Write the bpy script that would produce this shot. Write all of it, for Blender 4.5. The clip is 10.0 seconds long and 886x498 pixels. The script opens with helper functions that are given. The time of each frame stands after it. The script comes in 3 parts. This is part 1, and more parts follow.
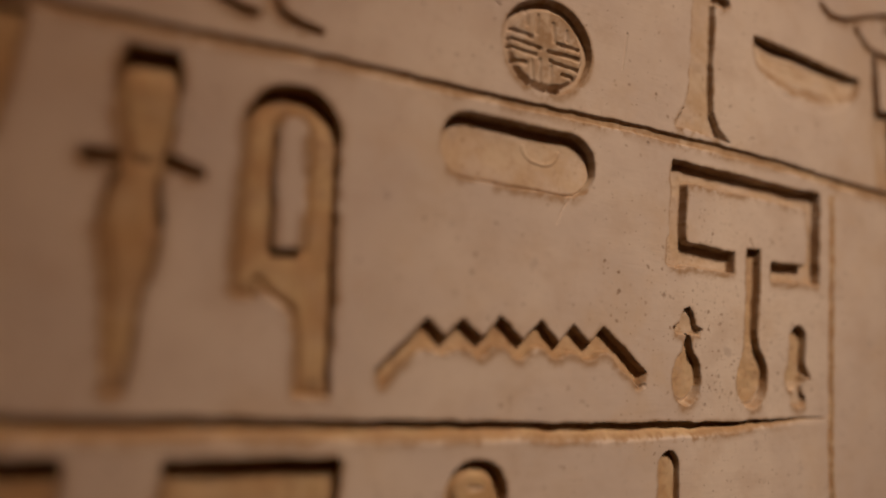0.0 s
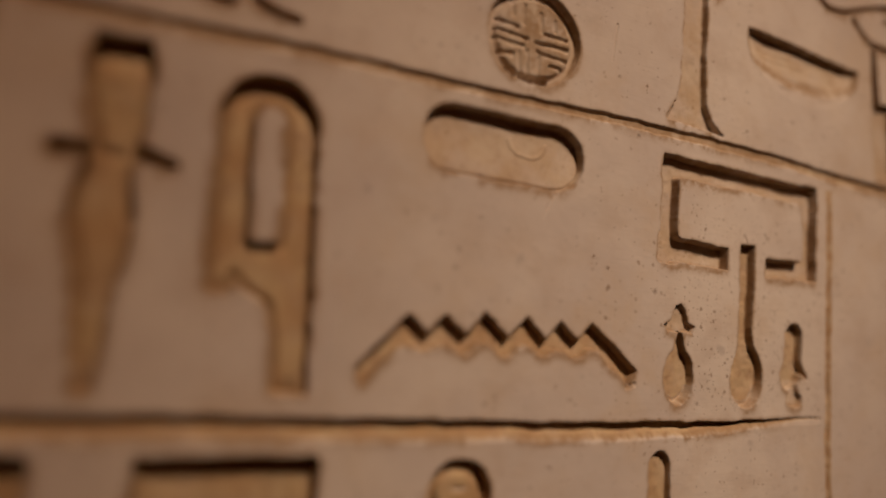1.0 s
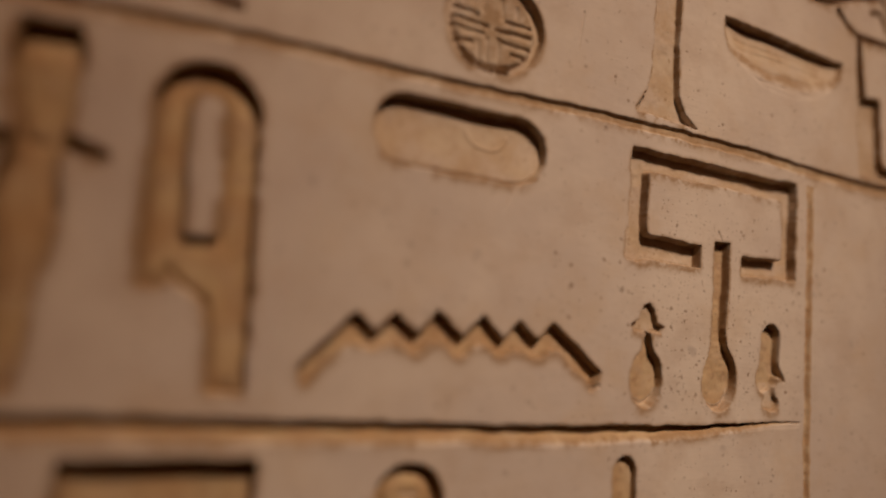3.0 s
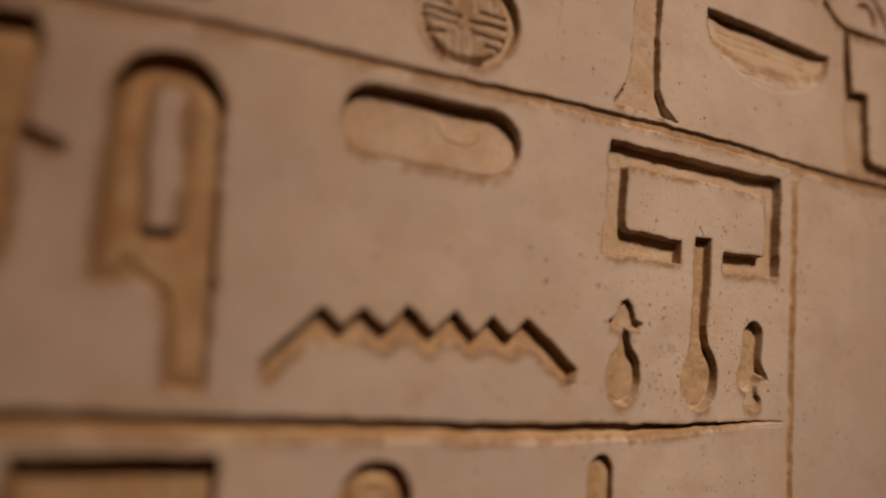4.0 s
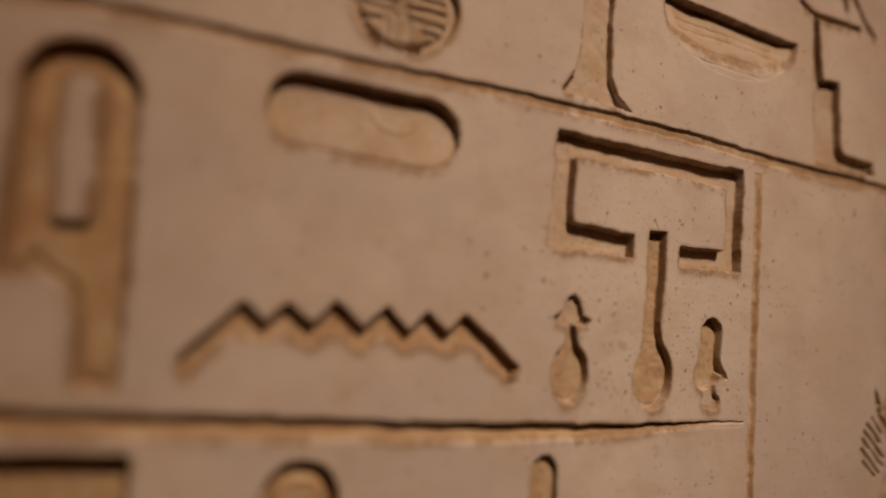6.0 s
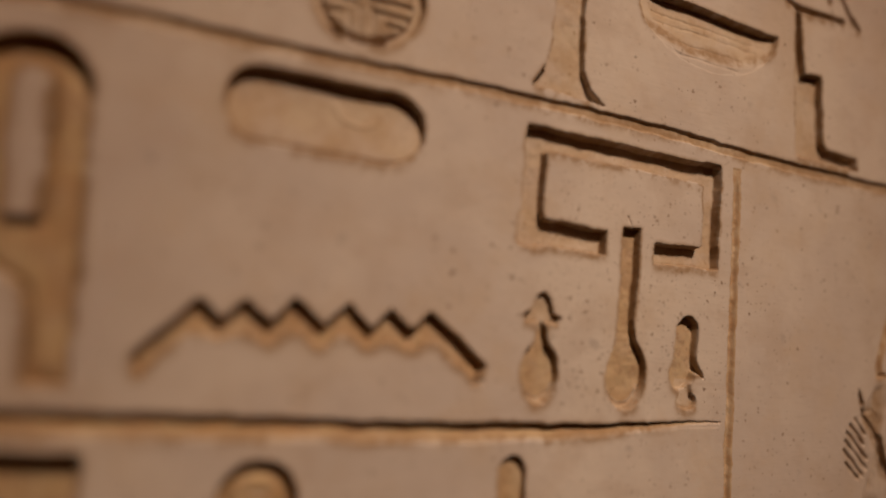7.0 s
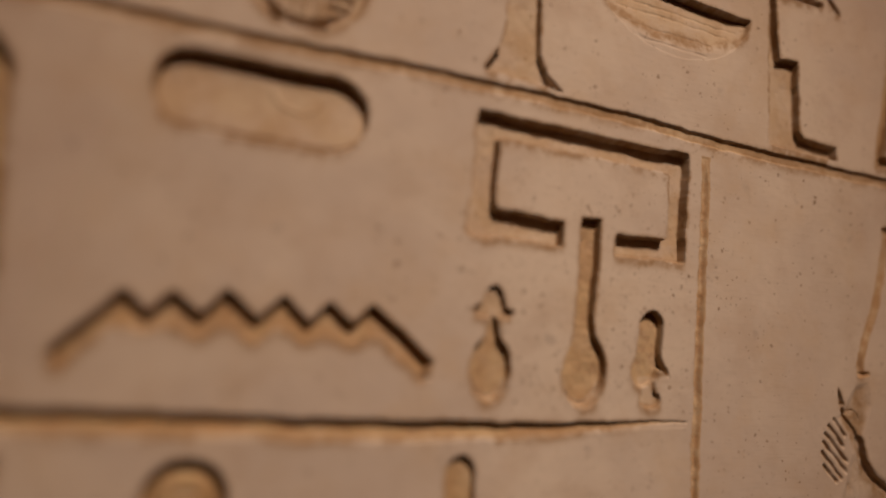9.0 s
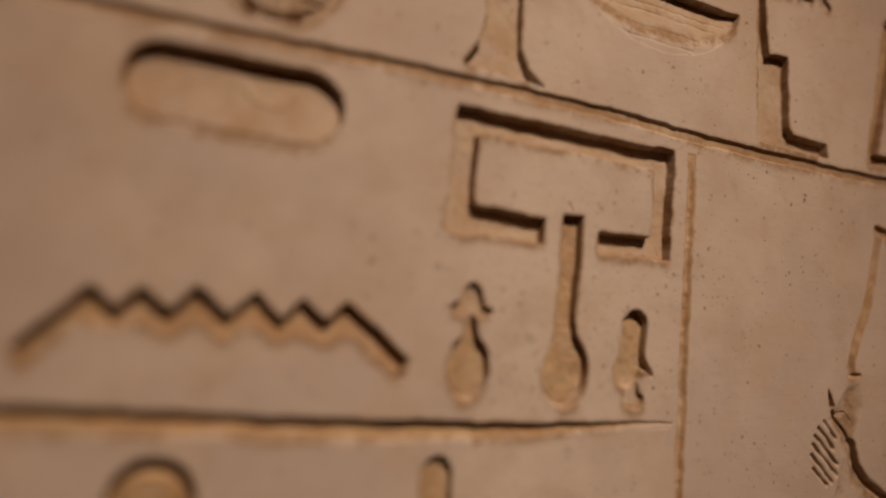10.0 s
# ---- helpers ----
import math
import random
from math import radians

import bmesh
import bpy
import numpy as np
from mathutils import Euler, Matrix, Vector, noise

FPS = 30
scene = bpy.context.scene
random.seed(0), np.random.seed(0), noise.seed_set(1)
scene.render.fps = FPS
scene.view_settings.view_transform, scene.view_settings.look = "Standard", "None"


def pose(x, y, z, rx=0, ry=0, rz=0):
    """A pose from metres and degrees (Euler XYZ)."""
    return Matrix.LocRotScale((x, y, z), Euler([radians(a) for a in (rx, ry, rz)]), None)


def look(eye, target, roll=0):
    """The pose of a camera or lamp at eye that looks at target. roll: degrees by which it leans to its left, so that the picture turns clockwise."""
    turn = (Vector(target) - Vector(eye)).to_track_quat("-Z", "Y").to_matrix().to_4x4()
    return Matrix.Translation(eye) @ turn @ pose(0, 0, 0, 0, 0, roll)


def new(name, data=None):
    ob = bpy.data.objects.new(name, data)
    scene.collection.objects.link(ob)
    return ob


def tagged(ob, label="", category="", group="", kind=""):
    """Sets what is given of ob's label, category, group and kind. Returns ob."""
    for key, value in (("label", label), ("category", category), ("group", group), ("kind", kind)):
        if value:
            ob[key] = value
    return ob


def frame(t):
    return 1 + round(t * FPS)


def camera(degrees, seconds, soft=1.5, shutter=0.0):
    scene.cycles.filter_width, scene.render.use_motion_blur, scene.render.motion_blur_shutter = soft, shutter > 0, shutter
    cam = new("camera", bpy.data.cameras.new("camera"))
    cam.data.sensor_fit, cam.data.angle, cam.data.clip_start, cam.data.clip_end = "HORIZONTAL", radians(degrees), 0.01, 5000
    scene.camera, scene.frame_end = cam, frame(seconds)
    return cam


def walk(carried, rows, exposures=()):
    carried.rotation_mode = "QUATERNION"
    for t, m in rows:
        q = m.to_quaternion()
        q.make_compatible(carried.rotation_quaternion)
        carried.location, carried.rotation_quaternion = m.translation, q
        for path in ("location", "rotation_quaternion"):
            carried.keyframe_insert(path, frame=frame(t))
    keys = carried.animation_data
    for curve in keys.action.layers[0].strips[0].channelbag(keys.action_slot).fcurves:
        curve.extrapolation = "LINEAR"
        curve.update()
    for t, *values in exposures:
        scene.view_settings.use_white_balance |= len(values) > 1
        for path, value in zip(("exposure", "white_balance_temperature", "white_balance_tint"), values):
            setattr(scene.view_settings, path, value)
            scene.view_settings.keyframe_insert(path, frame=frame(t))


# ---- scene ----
cam = camera(75.0, 10.0, soft=1.9)
# a fast lens close to the wall: shallow depth of field
cam.data.dof.use_dof = True
cam.data.dof.focus_distance = 0.322
cam.data.dof.aperture_fstop = 0.95
PATH = [
    (0, (0.63254, -0.25253, 1.35125), (0.72421, -0.02147, 1.37779), 4.908),
    (0.5, (0.63854, -0.25152, 1.35057), (0.7292, -0.02006, 1.37718), 4.97),
    (1, (0.64455, -0.25025, 1.35006), (0.73442, -0.01848, 1.37662), 4.996),
    (1.5, (0.65143, -0.24979, 1.35015), (0.74012, -0.01757, 1.37678), 5.013),
    (2, (0.65777, -0.24885, 1.35144), (0.74626, -0.01651, 1.37768), 5.096),
    (2.5, (0.66483, -0.24912, 1.35175), (0.75251, -0.01647, 1.37789), 5.201),
    (4, (0.68823, -0.24975, 1.35091), (0.77421, -0.01643, 1.37683), 5.427),
    (4.5, (0.69685, -0.25066, 1.35114), (0.7817, -0.01689, 1.37669), 5.412),
    (5, (0.70557, -0.25093, 1.35104), (0.78961, -0.01687, 1.37661), 5.458),
    (5.5, (0.71498, -0.25214, 1.35196), (0.79775, -0.01758, 1.37706), 5.491),
    (7, (0.74437, -0.25515, 1.35337), (0.82369, -0.01935, 1.37798), 5.496),
    (7.5, (0.75285, -0.25438, 1.35198), (0.83134, -0.01841, 1.37769), 5.446),
    (8, (0.7611, -0.25389, 1.35188), (0.83865, -0.0176, 1.37743), 5.387),
    (8.5, (0.76966, -0.25421, 1.3514), (0.84545, -0.01737, 1.37708), 5.428),
    (9, (0.77714, -0.25386, 1.35186), (0.85184, -0.01662, 1.37718), 5.494),
    (9.5, (0.78451, -0.25438, 1.35281), (0.85731, -0.0165, 1.37753), 5.573),
    (10, (0.79116, -0.25355, 1.35126), (0.86353, -0.01566, 1.37719), 5.666),
]
walk(cam, [(t, look(eye, target, roll)) for t, eye, target, roll in PATH])
scene.view_settings.exposure = 0.0

# ---- light: a warm spot and an added warmer, wider lamp beside it, high in front of the wall, in a dim room ----
world = bpy.data.worlds.new("world")
scene.world = world
world.use_nodes = True
world.node_tree.nodes["Background"].inputs[0].default_value = (1.0, 0.42, 0.22, 1)
world.node_tree.nodes["Background"].inputs[1].default_value = 0.11


def spot(name, eye, target, watts, degrees, blend, size, colour):
    data = bpy.data.lights.new(name, "SPOT")
    data.energy, data.color, data.shadow_soft_size = watts, colour, size
    data.spot_size, data.spot_blend = radians(degrees), blend
    ob = new(name, data)
    ob.matrix_world = look(eye, target)
    return ob


spot("gallery_spot", (1.10, -1.75, 3.30), (0.912, 0.0, 1.342), 214.0, 17.5, 1.0, 0.19, (1.0, 0.835, 0.668))
# added lamp: stands for the spot's warmer beam edge and lifts the bounce
spot("added_warm_fringe", (1.00, -1.75, 3.30), (0.850, 0.0, 1.350), 85.0, 54.0, 1.0, 0.19, (1.0, 0.51, 0.243))


# ---- materials ----
def material(name):
    m = bpy.data.materials.new(name)
    m.use_nodes = True
    nt = m.node_tree
    return m, nt, nt.nodes["Principled BSDF"]


def node(nt, kind, **inputs):
    n = nt.nodes.new(kind)
    for key, value in inputs.items():
        n.inputs[key.replace("_", " ")].default_value = value
    return n


def noise_tex(nt, where, scale, detail=6.0, rough=0.6):
    n = node(nt, "ShaderNodeTexNoise", Scale=scale, Detail=detail, Roughness=rough)
    nt.links.new(where, n.inputs["Vector"])
    return n.outputs["Fac"]


def ramp(nt, fac, low, high, a, b):
    r = nt.nodes.new("ShaderNodeMapRange")
    r.interpolation_type = "SMOOTHSTEP"
    for key, value in zip(("From Min", "From Max", "To Min", "To Max"), (low, high, a, b)):
        r.inputs[key].default_value = value
    nt.links.new(fac, r.inputs["Value"])
    return r.outputs["Result"]


def mix(nt, fac, a, b, blend="MIX"):
    m = nt.nodes.new("ShaderNodeMix")
    m.data_type, m.blend_type = "RGBA", blend
    for value, socket in ((fac, m.inputs[0]), (a, m.inputs[6]), (b, m.inputs[7])):
        if isinstance(value, (tuple, float)):
            socket.default_value = value
        else:
            nt.links.new(value, socket)
    return m.outputs[2]


def times(nt, a, b):
    m = nt.nodes.new("ShaderNodeMath")
    m.operation = "MULTIPLY"
    nt.links.new(a, m.inputs[0])
    if isinstance(b, float):
        m.inputs[1].default_value = b
    else:
        nt.links.new(b, m.inputs[1])
    return m.outputs[0]


def carved_stone(name, left, dirt):
    """Pale limestone, smoothed in front and stained with yellow ochre inside the cuts.
    left: how much of the thick paint is left in the deepest places, and how far it also darkens lit ramps; dirt: how
    much grime lies there."""
    m, nt, p = material(name)
    geo = nt.nodes.new("ShaderNodeNewGeometry")
    at = geo.outputs["Position"]
    split = nt.nodes.new("ShaderNodeSeparateXYZ")
    nt.links.new(at, split.inputs[0])
    cloud = noise_tex(nt, at, 9.0, 3.0)
    blotch = noise_tex(nt, at, 38.0, 5.0)
    grain = noise_tex(nt, at, 420.0, 6.0, 0.7)
    fine = noise_tex(nt, at, 1900.0, 3.0, 0.6)
    colour = mix(nt, ramp(nt, cloud, 0.35, 0.65, 0.0, 1.0), (0.495, 0.411, 0.357, 1), (0.575, 0.486, 0.413, 1))
    colour = mix(nt, ramp(nt, blotch, 0.46, 0.70, 0.0, 0.55), colour, (0.45, 0.35, 0.28, 1))
    colour = mix(nt, ramp(nt, grain, 0.62, 0.80, 0.0, 0.35), colour, (0.36, 0.28, 0.22, 1))
    faded = ramp(nt, noise_tex(nt, at, 16.0, 5.0, 0.65), 0.48, 0.70, 0.0, 0.44)
    colour = mix(nt, faded, colour, (0.49, 0.36, 0.245, 1))
    wobble = node(nt, "ShaderNodeTexNoise", Scale=420.0, Detail=2.0)
    nt.links.new(at, wobble.inputs["Vector"])
    bent3 = nt.nodes.new("ShaderNodeSeparateXYZ")
    nt.links.new(mix(nt, 0.0030, at, wobble.outputs["Color"], "ADD"), bent3.inputs[0])
    flat = nt.nodes.new("ShaderNodeCombineXYZ")
    nt.links.new(bent3.outputs["X"], flat.inputs["X"])
    nt.links.new(bent3.outputs["Z"], flat.inputs["Y"])
    bent = flat.outputs[0]
    crowd = ramp(nt, noise_tex(nt, at, 22.0, 3.0), 0.38, 0.66, 0.35, 1.0)
    # the stone is more pitted round the house sign
    reach = nt.nodes.new("ShaderNodeVectorMath")
    reach.operation = "DISTANCE"
    reach.inputs[1].default_value = (0.935, 0.0, 1.365)
    nt.links.new(at, reach.inputs[0])
    near = ramp(nt, reach.outputs["Value"], 0.03, 0.12, 0.26, 0.0)
    for scale, size, share in ((105.0, 0.135, 0.76), (300.0, 0.18, 0.82)):
        cells = node(nt, "ShaderNodeTexVoronoi", Scale=scale)
        cells.voronoi_dimensions = "2D"
        nt.links.new(bent, cells.inputs["Vector"])
        pick = nt.nodes.new("ShaderNodeSeparateColor")
        nt.links.new(cells.outputs["Color"], pick.inputs[0])
        more = nt.nodes.new("ShaderNodeMath")
        nt.links.new(pick.outputs[0], more.inputs[0])
        nt.links.new(near, more.inputs[1])
        chosen = times(nt, ramp(nt, more.outputs[0], share, share + 0.14, 0.0, 1.0), crowd)
        dot = times(nt, ramp(nt, cells.outputs["Distance"], size * 0.35, size, 1.0, 0.0), chosen)
        colour = mix(nt, dot, colour, (0.22, 0.15, 0.105, 1))
    squash = node(nt, "ShaderNodeMapping", Scale=(60.0, 60.0, 1100.0))
    nt.links.new(at, squash.inputs["Vector"])
    rub = noise_tex(nt, squash.outputs[0], 1.0, 3.0)
    colour = mix(nt, times(nt, ramp(nt, rub, 0.48, 0.72, 0.0, 0.36), crowd), colour, (0.40, 0.32, 0.265, 1))
    smudge = ramp(nt, noise_tex(nt, at, 75.0, 2.0, 0.4), 0.66, 0.80, 0.0, 0.5)
    colour = mix(nt, smudge, colour, (0.33, 0.27, 0.235, 1))
    # ochre left in the cuts, worn in patches; also darkens their brightly lit slopes
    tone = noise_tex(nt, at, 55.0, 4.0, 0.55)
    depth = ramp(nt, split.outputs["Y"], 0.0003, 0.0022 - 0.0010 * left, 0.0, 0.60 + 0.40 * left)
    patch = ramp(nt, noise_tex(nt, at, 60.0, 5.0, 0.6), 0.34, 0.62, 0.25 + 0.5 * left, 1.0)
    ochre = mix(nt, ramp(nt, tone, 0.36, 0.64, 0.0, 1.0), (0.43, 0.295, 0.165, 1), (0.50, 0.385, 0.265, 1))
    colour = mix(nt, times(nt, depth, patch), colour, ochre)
    # thicker and more orange where the cut is deepest; painted stone starts it shallower, to dim lit ramps
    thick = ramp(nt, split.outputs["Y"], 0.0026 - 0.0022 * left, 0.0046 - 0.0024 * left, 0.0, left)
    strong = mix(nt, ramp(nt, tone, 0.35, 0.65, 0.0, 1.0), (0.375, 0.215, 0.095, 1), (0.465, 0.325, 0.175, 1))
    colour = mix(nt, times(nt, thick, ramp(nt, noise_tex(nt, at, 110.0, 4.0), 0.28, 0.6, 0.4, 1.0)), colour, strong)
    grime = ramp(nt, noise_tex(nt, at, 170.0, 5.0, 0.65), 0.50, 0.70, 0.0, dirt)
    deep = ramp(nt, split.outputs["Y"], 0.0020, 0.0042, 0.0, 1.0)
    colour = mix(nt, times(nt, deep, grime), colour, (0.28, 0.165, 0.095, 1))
    # paint rubbed out over the edges of the cuts, also dimming their lit lips, and dirt in the chips of the face
    rim_tone = nt.nodes.new("ShaderNodeAttribute")
    rim_tone.attribute_name = "stain_shade"
    colour = mix(nt, times(nt, rim_tone.outputs["Fac"], ramp(nt, noise_tex(nt, at, 240.0, 5.0, 0.65), 0.30, 0.62, 0.50, 1.0)), colour, (0.295, 0.185, 0.10, 1))
    speck = nt.nodes.new("ShaderNodeAttribute")
    speck.attribute_name = "dirt"
    colour = mix(nt, speck.outputs["Fac"], colour, (0.19, 0.135, 0.10, 1))
    nt.links.new(colour, p.inputs["Base Color"])
    p.inputs["Roughness"].default_value = 0.78
    p.inputs["Specular IOR Level"].default_value = 0.25
    b1 = node(nt, "ShaderNodeBump", Strength=0.25, Distance=0.0004)
    nt.links.new(grain, b1.inputs["Height"])
    b2 = node(nt, "ShaderNodeBump", Strength=0.25, Distance=0.00025)
    nt.links.new(fine, b2.inputs["Height"])
    nt.links.new(b1.outputs[0], b2.inputs["Normal"])
    nt.links.new(b2.outputs[0], p.inputs["Normal"])
    return m


def plain(name, a, b, scale, rough):
    m, nt, p = material(name)
    geo = nt.nodes.new("ShaderNodeNewGeometry")
    n = noise_tex(nt, geo.outputs["Position"], scale)
    nt.links.new(mix(nt, ramp(nt, n, 0.3, 0.7, 0.0, 1.0), (*a, 1), (*b, 1)), p.inputs["Base Color"])
    p.inputs["Roughness"].default_value = rough
    bump = node(nt, "ShaderNodeBump", Strength=0.3, Distance=0.002)
    nt.links.new(noise_tex(nt, geo.outputs["Position"], scale * 12), bump.inputs["Height"])
    nt.links.new(bump.outputs[0], p.inputs["Normal"])
    return m


def red_ochre():
    """Faded orange-brown paint in a scored line, rubbed thin in places."""
    m, nt, p = material("faded_red_ochre")
    geo = nt.nodes.new("ShaderNodeNewGeometry")
    at = geo.outputs["Position"]
    worn = ramp(nt, noise_tex(nt, at, 130.0, 6.0, 0.65), 0.38, 0.66, 0.0, 1.0)
    colour = mix(nt, worn, (0.40, 0.25, 0.135, 1), (0.50, 0.375, 0.25, 1))
    nt.links.new(mix(nt, ramp(nt, noise_tex(nt, at, 40.0, 3.0), 0.5, 0.7, 0.0, 0.5), colour, (0.30, 0.20, 0.14, 1)), p.inputs["Base Color"])
    p.inputs["Roughness"].default_value = 0.85
    bump = node(nt, "ShaderNodeBump", Strength=0.3, Distance=0.0004)
    nt.links.new(noise_tex(nt, at, 500.0), bump.inputs["Height"])
    nt.links.new(bump.outputs[0], p.inputs["Normal"])
    return m


# the painted variants hold more ochre, partly to dim ramps turned to the lamp
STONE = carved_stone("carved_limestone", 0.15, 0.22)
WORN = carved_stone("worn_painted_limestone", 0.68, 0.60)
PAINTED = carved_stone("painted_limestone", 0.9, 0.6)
LINE = red_ochre()
# pale reddish room colours, so the bounce fills and warms the shadows
PLASTER = plain("bounce_plaster", (0.76, 0.55, 0.40), (0.82, 0.60, 0.45), 3.0, 0.9)
FLOOR = plain("bounce_floor_stone", (0.52, 0.37, 0.25), (0.62, 0.45, 0.31), 4.0, 0.7)


# ---- an unseen room added round the camera, to bounce light into the cuts ----
def box(name, low, high, mat, label, category):
    bm = bmesh.new()
    bmesh.ops.create_cube(bm, size=1.0)
    for v in bm.verts:
        v.co = [l + (c + 0.5) * (h - l) for l, h, c in zip(low, high, v.co)]
    me = bpy.data.meshes.new(name)
    bm.to_mesh(me)
    bm.free()
    me.materials.append(mat)
    return tagged(new(name, me), label, category, kind="structure")


box("floor", (-1.6, -2.6, -0.1), (3.0, 0.3, 0.0), FLOOR, "unseen plain stone floor, added to bounce light", "floor")
box("ceiling", (-1.6, -2.6, 3.8), (3.0, 0.3, 3.9), PLASTER, "unseen plain plastered ceiling, added to bounce light", "ceiling")
box("bounce_wall_west", (-1.7, -2.6, 0.0), (-1.6, 0.3, 3.8), PLASTER, "unseen plain plastered side wall, added to bounce light", "wall")
box("bounce_wall_east", (3.0, -2.6, 0.0), (3.1, 0.3, 3.8), PLASTER, "unseen plain plastered side wall, added to bounce light", "wall")
box("bounce_wall_south", (-1.6, -2.7, 0.0), (3.0, -2.6, 3.8), PLASTER, "unseen plain plastered wall facing the relief, added to bounce light", "wall")

# ---- the carved wall: its panel of signs is one relief surface, cut into parts sign by sign ----
X0, X1, Z0, Z1 = 0.520, 1.170, 1.245, 1.610
xs = np.concatenate([np.linspace(X0, 0.70, 225, endpoint=False), np.linspace(0.70, 0.85, 334, endpoint=False), np.linspace(0.85, X1, 865)])
zs = np.linspace(Z0, Z1, 900)
GX, GZ = np.meshgrid(xs, zs)
rng = np.random.default_rng(7)


def value_noise(x, z, size, seed):
    """Smooth noise from -1 to 1 whose bumps are about that size."""
    table = np.random.default_rng(seed).uniform(-1, 1, (64, 64))
    u, v = x / size, z / size
    i, j = np.floor(u).astype(int), np.floor(v).astype(int)
    f, g = u - i, v - j
    f, g = f * f * (3 - 2 * f), g * g * (3 - 2 * g)
    a, b = table[i % 64, j % 64], table[(i + 1) % 64, j % 64]
    c, d = table[i % 64, (j + 1) % 64], table[(i + 1) % 64, (j + 1) % 64]
    return (a * (1 - f) + b * f) * (1 - g) + (c * (1 - f) + d * f) * g


def smooth(a, b, v):
    s = np.clip((v - a) / (b - a), 0, 1)
    return s * s * (3 - 2 * s)


def stroke(x, z, a, b, ra, rb=None):
    """Distance to a straight stroke from a to b with end radii ra and rb."""
    rb = ra if rb is None else rb
    dx, dz = b[0] - a[0], b[1] - a[1]
    h = np.clip(((x - a[0]) * dx + (z - a[1]) * dz) / (dx * dx + dz * dz + 1e-12), 0, 1)
    return np.hypot(x - a[0] - h * dx, z - a[1] - h * dz) - (ra + (rb - ra) * h)


def slab(x, z, x0, x1, z0, z1, r=0.001):
    """Distance to an upright rectangle with rounded corners."""
    qx, qz = np.abs(x - (x0 + x1) / 2) - (x1 - x0) / 2 + r, np.abs(z - (z0 + z1) / 2) - (z1 - z0) / 2 + r
    return np.hypot(np.maximum(qx, 0), np.maximum(qz, 0)) + np.minimum(np.maximum(qx, qz), 0) - r


def blend(a, b, k):
    """Union of two distances with its inner corners rounded by k."""
    h = np.clip(0.5 + 0.5 * (b - a) / k, 0, 1)
    return b + (a - b) * h - k * h * (1 - h)


def oval(x, z, cx, cz, rx, rz):
    k = np.hypot((x - cx) / rx, (z - cz) / rz)
    return (k - 1) * min(rx, rz)


def outline(x, z, points, r=0.0):
    """Distance to a closed outline, its corners rounded by r."""
    best, inside = np.full(x.shape, 1e9), np.zeros(x.shape, bool)
    for (ax, az), (bx, bz) in zip(points, points[1:] + points[:1]):
        best = np.minimum(best, stroke(x, z, (ax, az), (bx, bz), 0.0))
        if az != bz:
            inside ^= ((az > z) != (bz > z)) & (x < (bx - ax) * (z - az) / (bz - az) + ax)
    return np.where(inside, -best, best) - r


def curve(points, n=6):
    """A smooth line through the points, n places to each stretch."""
    p = [points[0], *points, points[-1]]
    line = []
    for a, b, c, d in zip(p, p[1:], p[2:], p[3:]):
        for k in range(n):
            t = k / n
            line.append(tuple(0.5 * (2 * q + (e - o) * t + (2 * o - 5 * q + 4 * e - f) * t * t + (3 * q - o - 3 * e + f) * t ** 3) for o, q, e, f in zip(a, b, c, d)))
    return line + [points[-1]]


def chain(x, z, points, r):
    points = curve(points) if len(points) > 2 else points
    d = stroke(x, z, points[0], points[1], r)
    for a, b in zip(points[1:], points[2:]):
        d = np.minimum(d, stroke(x, z, a, b, r))
    return d


HEIGHT = np.zeros_like(GX)          # how deep the surface lies behind the wall's face
OWNER = np.zeros(GX.shape, int)     # which part each place belongs to
PARTS = []                          # (name, label, owner of which it is a piece)


def window(bounds):
    """The piece of the panel inside x0, x1, z0, z1."""
    i0, i1 = np.searchsorted(xs, bounds[0]), np.searchsorted(xs, bounds[1])
    j0, j1 = np.searchsorted(zs, bounds[2]), np.searchsorted(zs, bounds[3])
    return slice(j0, j1), slice(i0, i1)


